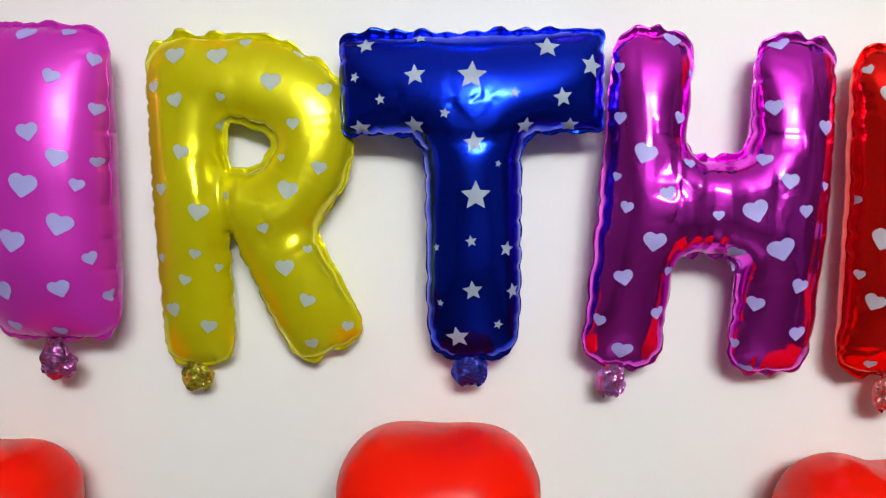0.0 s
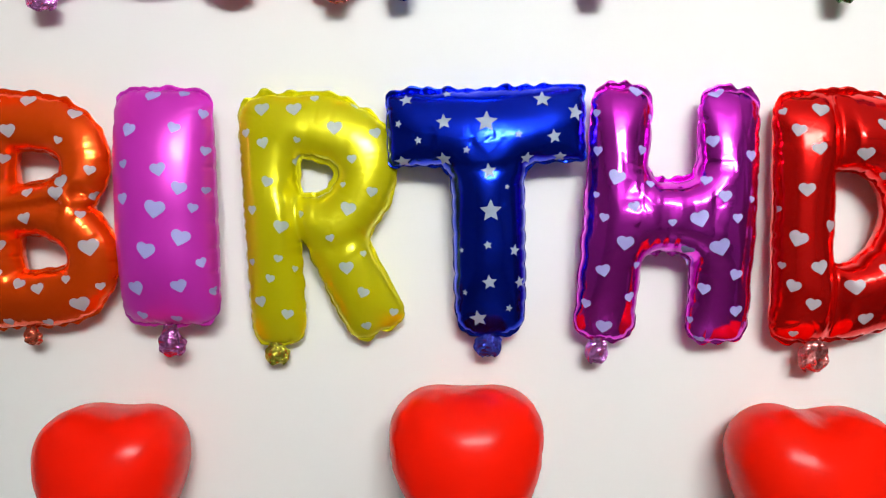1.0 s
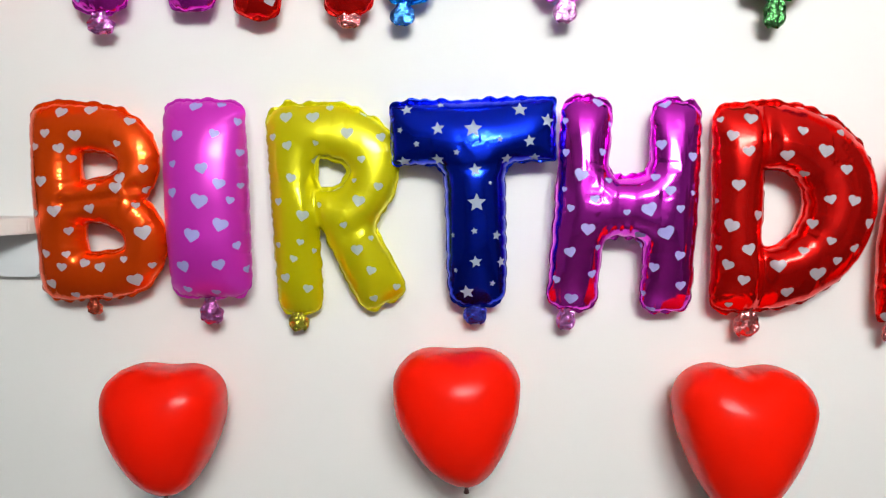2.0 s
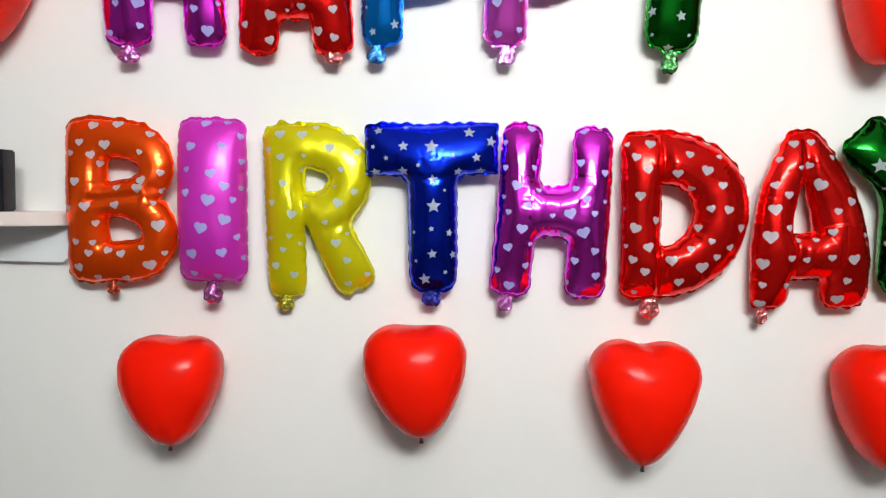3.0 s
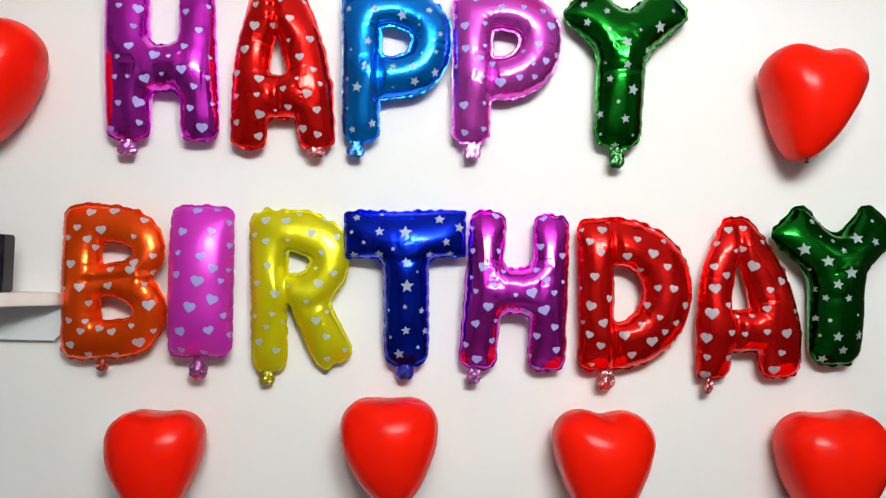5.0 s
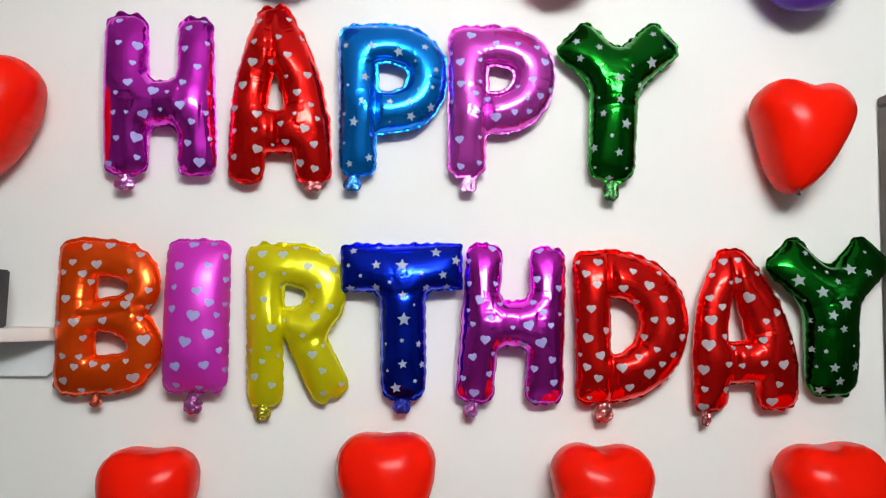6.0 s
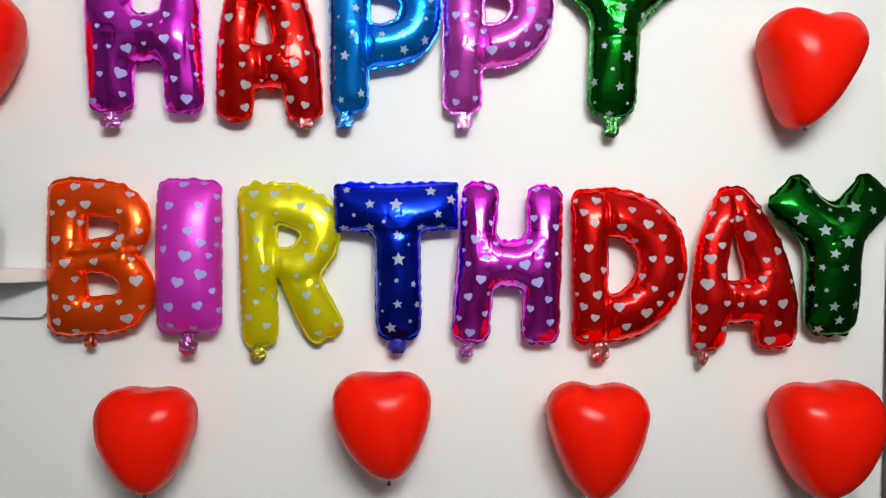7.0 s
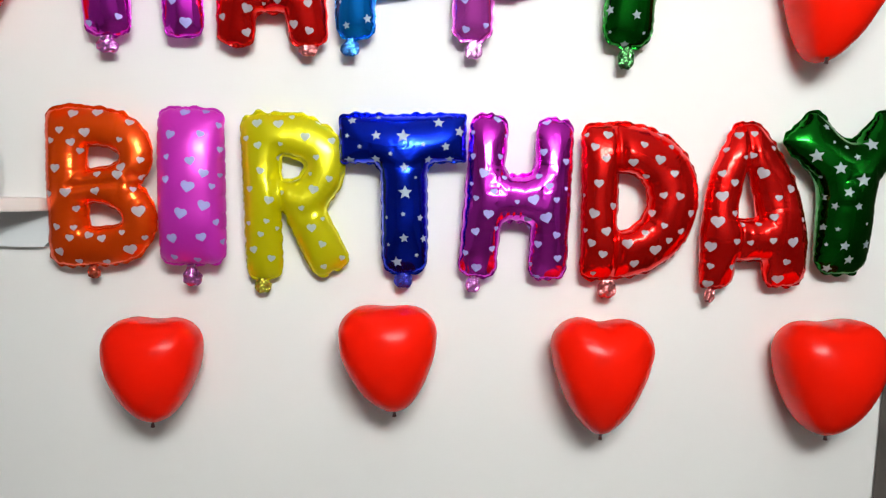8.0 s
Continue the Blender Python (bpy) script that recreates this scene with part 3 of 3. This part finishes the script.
letter_balloon(
    (0.232, 1.379), 'magenta', 'shiny magenta foil letter H balloon printed with pale hearts', 'lower row of letters', 'heart', 7,
    strokes=[
        (-0.0587, 0.3306, -0.0758, 0.0013, 0.0387, 0.0399, 0.0279),
        (0.0757, 0.327, 0.0706, 0.0002, 0.0378, 0.0403, 0.0272),
        (-0.0537, 0.1636, 0.0677, 0.1671, 0.0458, 0.0461, 0.007),
    ],
    creases=[
        (-0.0535, 0.1963, -0.0127, 0.1695, 0.06, 0.0173), (0.0345, 0.1685, 0.0738, 0.2002, 0.05, 0.0173),
    ],
    prints=[
        (-0.044, 0.323, 0.017), (-0.094, 0.295, 0.011), (0.056, 0.322, 0.02), (-0.027, 0.29, 0.008), (0.049, 0.26, 0.016), (-0.093, 0.247, 0.013),
        (-0.039, 0.248, 0.012), (0.094, 0.242, 0.015), (-0.072, 0.214, 0.02), (-0.03, 0.206, 0.011), (0.039, 0.211, 0.014), (-0.095, 0.192, 0.009),
        (0.059, 0.192, 0.016), (-0.051, 0.178, 0.014), (0.095, 0.188, 0.009), (-0.086, 0.164, 0.012), (-0.004, 0.159, 0.01), (0.029, 0.164, 0.022),
        (0.075, 0.165, 0.013), (-0.06, 0.133, 0.02), (0.056, 0.129, 0.023), (0.02, 0.124, 0.016), (-0.084, 0.097, 0.017), (-0.042, 0.104, 0.01),
        (0.08, 0.094, 0.016), (0.018, 0.101, 0.009), (0.045, 0.074, 0.016), (-0.048, 0.062, 0.014), (-0.102, 0.052, 0.013), (0.087, 0.046, 0.016),
        (0.034, 0.031, 0.011), (-0.078, 0.022, 0.02), (0.048, 0.003, 0.016),
    ],
    tail=(-0.0824, -0.0106, 0.0141, 0.0258), blend=0.026,
)
letter_balloon(
    (0.478, 1.382), 'red', 'red foil letter D balloon printed with pale hearts', 'lower row of letters', 'heart', 8,
    strokes=[
        (-0.0788, 0.3177, -0.0697, -0.0003, 0.0381, 0.0369, 0.0265),
        [(-0.0511, 0.2715, 0.0477), (0.0051, 0.271, 0.049), (0.0617, 0.2371, 0.0526), (0.0841, 0.1717, 0.0527), (0.0638, 0.0991, 0.0526), (0.0085, 0.0561, 0.0491), (-0.0439, 0.05, 0.0465)],
    ],
    creases=[
        (-0.0407, 0.319, -0.0373, 0.2154, 0.4, 0.0103), (-0.0359, 0.0975, -0.0302, -0.0028, 0.4, 0.0103),
    ],
    prints=[
        (-0.068, 0.296, 0.019), (-0.108, 0.295, 0.01), (-0.094, 0.271, 0.017), (-0.073, 0.248, 0.017), (0.044, 0.301, 0.013), (0.004, 0.278, 0.015),
        (0.063, 0.276, 0.012), (0.036, 0.249, 0.021), (-0.017, 0.242, 0.018), (0.065, 0.222, 0.016), (0.013, 0.215, 0.013), (-0.085, 0.198, 0.018),
        (-0.111, 0.173, 0.011), (0.047, 0.178, 0.015), (0.077, 0.177, 0.017), (-0.052, 0.153, 0.016), (-0.091, 0.137, 0.021), (0.029, 0.141, 0.016),
        (0.106, 0.143, 0.017), (-0.065, 0.102, 0.019), (-0.104, 0.102, 0.01), (0.05, 0.117, 0.013), (0.015, 0.101, 0.014), (0.087, 0.106, 0.014),
        (-0.092, 0.077, 0.017), (-0.019, 0.078, 0.021), (0.063, 0.087, 0.014), (0.037, 0.067, 0.023), (-0.069, 0.055, 0.017), (-0.002, 0.037, 0.018),
        (0.067, 0.034, 0.014), (-0.082, 0.013, 0.011), (0.011, 0.314, 0.011),
    ],
    tail=(-0.0466, -0.0151, 0.0191, 0.031),
)
letter_balloon(
    (0.732, 1.369), 'red', 'red foil letter A balloon leaning against a green one', 'lower row of letters', 'heart', 9,
    strokes=[
        [(-0.0322, 0.3171, 0.0266), (-0.0578, 0.2534, 0.0339), (-0.0713, 0.1877, 0.0351), (-0.0737, 0.1163, 0.0363)],
        (-0.0741, 0.1282, -0.0685, -0.0001, 0.0363, 0.0375, 0.0261),
        [(-0.0128, 0.3178, 0.0267), (0.0209, 0.2559, 0.0401), (0.0469, 0.1911, 0.046), (0.0666, 0.1081, 0.0483)],
        (0.0638, 0.12, 0.0785, 0.0068, 0.0461, 0.0462, 0.0325),
        (-0.066, 0.1023, 0.0627, 0.1057, 0.0436, 0.0439, 0.0073),
    ],
    creases=[
        (-0.0254, 0.3316, -0.0221, 0.2367, 0.3, 0.0092), (-0.0334, 0.1412, -0.0329, 0.0579, 0.25, 0.0092),
    ],
    prints=[
        (-0.048, 0.318, 0.017), (-0.017, 0.322, 0.014), (-0.073, 0.288, 0.014), (-0.039, 0.273, 0.009), (-0.022, 0.278, 0.014), (0.022, 0.294, 0.012),
        (-0.082, 0.239, 0.016), (-0.001, 0.242, 0.024), (-0.059, 0.221, 0.016), (-0.082, 0.193, 0.023), (0.056, 0.212, 0.018), (0.031, 0.193, 0.014),
        (-0.055, 0.159, 0.014), (-0.089, 0.141, 0.026), (0.024, 0.154, 0.016), (0.086, 0.15, 0.011), (-0.035, 0.136, 0.012), (-0.004, 0.138, 0.012),
        (-0.05, 0.102, 0.014), (-0.021, 0.1, 0.012), (0.022, 0.106, 0.014), (0.064, 0.104, 0.022), (-0.097, 0.089, 0.023), (0.007, 0.065, 0.012),
        (0.06, 0.062, 0.015), (-0.093, 0.048, 0.014), (-0.048, 0.048, 0.015), (0.054, 0.024, 0.022), (-0.09, 0.009, 0.021),
    ],
    tail=(-0.0802, -0.0123, 0.0109, 0.0242),
)
letter_balloon(
    (0.921, 1.404), 'green', 'dark green foil letter Y balloon printed with pale stars', 'lower row of letters', 'star', 10,
    strokes=[
        (-0.1103, 0.3108, 0.0025, 0.2023, 0.05, 0.0466, 0.0195),
        (0.1102, 0.3207, 0.0025, 0.2023, 0.0482, 0.0466, 0.0198),
        (0.0033, 0.2142, 0.0061, -0.0001, 0.0565, 0.0565, 0.0407),
    ],
    creases=[
        (-0.0531, 0.1444, 0.0574, 0.1476, 0.05, 0.008),
    ],
    prints=[
        (-0.059, 0.306, 0.015), (0.072, 0.311, 0.009), (0.03, 0.272, 0.028), (-0.049, 0.274, 0.007), (-0.082, 0.246, 0.028), (-0.005, 0.245, 0.015),
        (-0.038, 0.222, 0.026), (-0.087, 0.205, 0.014), (0.007, 0.199, 0.028), (-0.063, 0.204, 0.007), (-0.019, 0.174, 0.021), (-0.052, 0.162, 0.016),
        (0.078, 0.187, 0.012), (-0.037, 0.145, 0.016), (0.004, 0.146, 0.017), (-0.048, 0.101, 0.015), (-0.028, 0.098, 0.011), (0.028, 0.111, 0.007),
        (-0.041, 0.065, 0.009), (-0.01, 0.064, 0.021), (0.038, 0.068, 0.021), (0.007, 0.035, 0.021), (-0.028, 0.014, 0.021), (-0.024, 0.265, 0.011),
        (0.069, 0.266, 0.019),
    ],
    tail=None, blend=0.026,
)
letter_balloon(
    (-0.519, 1.837), 'magenta', 'shiny magenta foil letter H balloon, first of the upper word', 'upper row of letters', 'heart', 11,
    strokes=[
        (-0.0825, 0.3434, -0.0646, 0.0003, 0.0448, 0.046, 0.0322),
        (0.0612, 0.3404, 0.0824, 0.0033, 0.0369, 0.0407, 0.0266),
        (-0.0646, 0.1506, 0.0721, 0.1564, 0.0465, 0.047, 0.007),
    ],
    creases=[
        (-0.0806, 0.2139, -0.0316, 0.1815, 0.05, 0.0184), (0.0307, 0.1793, 0.0669, 0.2056, 0.04, 0.0184),
    ],
    prints=[
        (-0.091, 0.324, 0.015), (0.082, 0.335, 0.015), (0.054, 0.314, 0.014), (-0.084, 0.272, 0.013), (-0.048, 0.269, 0.021), (0.05, 0.267, 0.015),
        (0.093, 0.282, 0.011), (-0.052, 0.229, 0.013), (0.08, 0.227, 0.015), (-0.055, 0.185, 0.018), (-0.004, 0.169, 0.022), (-0.078, 0.162, 0.011),
        (0.054, 0.19, 0.014), (0.025, 0.167, 0.009), (0.053, 0.141, 0.019), (0.102, 0.174, 0.01), (-0.081, 0.121, 0.011), (-0.022, 0.121, 0.02),
        (0.012, 0.131, 0.009), (0.101, 0.13, 0.012), (-0.054, 0.122, 0.009), (0.075, 0.109, 0.014), (-0.076, 0.07, 0.013), (-0.039, 0.074, 0.023),
        (0.067, 0.066, 0.015), (0.109, 0.078, 0.01), (-0.038, 0.034, 0.013), (-0.096, 0.02, 0.014), (0.09, 0.028, 0.022),
    ],
    tail=(-0.0682, -0.0142, 0.0207, 0.0207), arch=0.003, barrel=0.26, blend=0.026,
)
letter_balloon(
    (-0.265, 1.829), 'red', 'red foil letter A balloon with a hanging tail, upper word', 'upper row of letters', 'heart', 12,
    strokes=[
        [(-0.0358, 0.3511, 0.0289), (-0.0537, 0.2757, 0.0359), (-0.0698, 0.1939, 0.0356), (-0.0731, 0.1197, 0.0378)],
        (-0.0734, 0.1258, -0.0716, 0.0004, 0.0378, 0.0387, 0.0272),
        [(-0.0154, 0.3521, 0.029), (0.0146, 0.2789, 0.0421), (0.0398, 0.1986, 0.0431), (0.0574, 0.1249, 0.0442)],
        (0.0574, 0.1249, 0.0734, 0.0031, 0.043, 0.0379, 0.0275),
        (-0.0654, 0.1077, 0.0532, 0.1124, 0.0449, 0.0453, 0.0071),
    ],
    creases=[
        (-0.0269, 0.3655, -0.0205, 0.2085, 0.22, 0.0092), (-0.0154, 0.1528, -0.0113, 0.067, 0.25, 0.0103),
    ],
    prints=[
        (-0.054, 0.343, 0.014), (0.008, 0.35, 0.012), (-0.06, 0.294, 0.014), (-0.009, 0.304, 0.013), (0.036, 0.31, 0.013), (0.012, 0.265, 0.016),
        (-0.061, 0.249, 0.021), (-0.025, 0.254, 0.013), (0.054, 0.226, 0.017), (0.01, 0.221, 0.009), (-0.08, 0.2, 0.019), (0.035, 0.186, 0.017),
        (-0.095, 0.15, 0.017), (-0.046, 0.138, 0.019), (0.064, 0.161, 0.013), (0.032, 0.14, 0.009), (0.078, 0.133, 0.011), (0.004, 0.118, 0.013),
        (0.053, 0.11, 0.019), (-0.049, 0.104, 0.012), (-0.093, 0.102, 0.012), (0.014, 0.082, 0.015), (0.073, 0.079, 0.016), (-0.045, 0.066, 0.02),
        (-0.014, 0.077, 0.007), (-0.093, 0.049, 0.014), (0.044, 0.041, 0.018), (0.074, 0.03, 0.016), (-0.048, 0.023, 0.017), (0.095, 0.155, 0.009),
    ],
    tail=(0.0698, 0.003, 0.0178, 0.0213), arch=0.003, barrel=0.26,
)
letter_balloon(
    (-0.034, 1.85), 'azure', 'bright azure foil letter P balloon printed with pale stars', 'upper row of letters', 'star', 13,
    strokes=[
        (-0.0785, 0.3266, -0.0678, -0.0001, 0.0403, 0.0394, 0.029),
        [(-0.0686, 0.2889, 0.0402), (0.0169, 0.2942, 0.0405), (0.0693, 0.2648, 0.043), (0.0792, 0.2171, 0.0405), (0.0634, 0.166, 0.0439), (0.0215, 0.1405, 0.0437), (-0.0511, 0.1375, 0.0435)],
    ],
    creases=[
        (-0.0356, 0.1781, -0.0327, 0.0947, 0.4, 0.0092),
    ],
    prints=[
        (0.037, 0.319, 0.015), (-0.1, 0.276, 0.015), (-0.045, 0.275, 0.018), (0.012, 0.266, 0.022), (0.068, 0.278, 0.017), (0.048, 0.246, 0.007),
        (0.093, 0.228, 0.014), (-0.057, 0.206, 0.019), (-0.092, 0.187, 0.008), (0.056, 0.184, 0.007), (0.085, 0.189, 0.011), (-0.061, 0.152, 0.016),
        (-0.003, 0.153, 0.016), (0.037, 0.155, 0.018), (0.084, 0.148, 0.02), (-0.098, 0.126, 0.01), (0.042, 0.126, 0.02), (-0.077, 0.108, 0.021),
        (-0.097, 0.066, 0.007), (-0.003, 0.112, 0.006), (-0.044, 0.037, 0.018), (-0.085, 0.023, 0.015), (-0.04, 0.322, 0.012),
    ],
    tail=(-0.0781, -0.0126, 0.0179, 0.0238), arch=0.003, barrel=0.26, ring=0.007,
)
letter_balloon(
    (0.203, 1.856), 'pink', 'glossy pink foil letter P balloon printed with pale hearts', 'upper row of letters', 'heart', 14,
    strokes=[
        (-0.0766, 0.3271, -0.0711, -0.0001, 0.0423, 0.0401, 0.0295),
        [(-0.0683, 0.2864, 0.0409), (0.015, 0.2929, 0.0412), (0.0666, 0.2645, 0.0438), (0.0758, 0.2188, 0.0424), (0.0577, 0.1698, 0.046), (0.0172, 0.1416, 0.0445), (-0.0531, 0.1387, 0.0443)],
    ],
    creases=[
        (-0.0341, 0.1785, -0.0326, 0.0957, 0.4, 0.0092),
    ],
    prints=[
        (-0.071, 0.302, 0.02), (0.013, 0.324, 0.012), (0.072, 0.281, 0.014), (-0.017, 0.285, 0.014), (-0.112, 0.264, 0.009), (0.03, 0.286, 0.012),
        (-0.051, 0.247, 0.011), (-0.093, 0.241, 0.019), (0.089, 0.249, 0.019), (0.062, 0.207, 0.017), (-0.091, 0.192, 0.017), (-0.05, 0.2, 0.009),
        (-0.06, 0.172, 0.014), (0.031, 0.192, 0.011), (-0.033, 0.164, 0.014), (0.079, 0.173, 0.016), (0.103, 0.189, 0.013), (-0.109, 0.157, 0.011),
        (0.051, 0.165, 0.01), (-0.054, 0.132, 0.009), (-0.016, 0.123, 0.021), (0.024, 0.135, 0.014), (0.056, 0.139, 0.013), (-0.091, 0.074, 0.018),
        (-0.048, 0.08, 0.009), (-0.047, 0.028, 0.012), (-0.087, 0.019, 0.015),
    ],
    tail=(-0.0684, -0.0123, 0.017, 0.0267), arch=0.003, barrel=0.26, ring=0.007,
)
letter_balloon(
    (0.461, 1.857), 'green', 'dark green foil letter Y balloon ending the upper word', 'upper row of letters', 'star', 15,
    strokes=[
        (-0.1102, 0.3201, -0.0077, 0.223, 0.0518, 0.0468, 0.0202),
        (0.1099, 0.3268, -0.0052, 0.2231, 0.0475, 0.0468, 0.0206),
        (-0.009, 0.2358, -0.0155, 0.0003, 0.0532, 0.051, 0.0374),
    ],
    creases=[
        (-0.0605, 0.1569, 0.0464, 0.1614, 0.05, 0.008),
    ],
    prints=[
        (-0.1, 0.298, 0.018), (-0.13, 0.305, 0.01), (-0.053, 0.283, 0.017), (-0.092, 0.26, 0.018), (0.07, 0.323, 0.016), (0.092, 0.292, 0.011),
        (0.062, 0.254, 0.026), (-0.049, 0.243, 0.01), (0.017, 0.242, 0.009), (-0.012, 0.214, 0.023), (-0.075, 0.219, 0.012), (0.036, 0.204, 0.015),
        (-0.052, 0.174, 0.007), (-0.01, 0.168, 0.019), (-0.043, 0.139, 0.016), (0.005, 0.117, 0.024), (-0.025, 0.091, 0.011), (-0.058, 0.067, 0.019),
        (-0.008, 0.057, 0.019), (-0.055, 0.026, 0.008), (0.012, 0.025, 0.008), (-0.023, 0.004, 0.019),
    ],
    tail=(-0.0155, -0.0172, 0.0162, 0.0323), arch=0.003, barrel=0.26, blend=0.026,
)
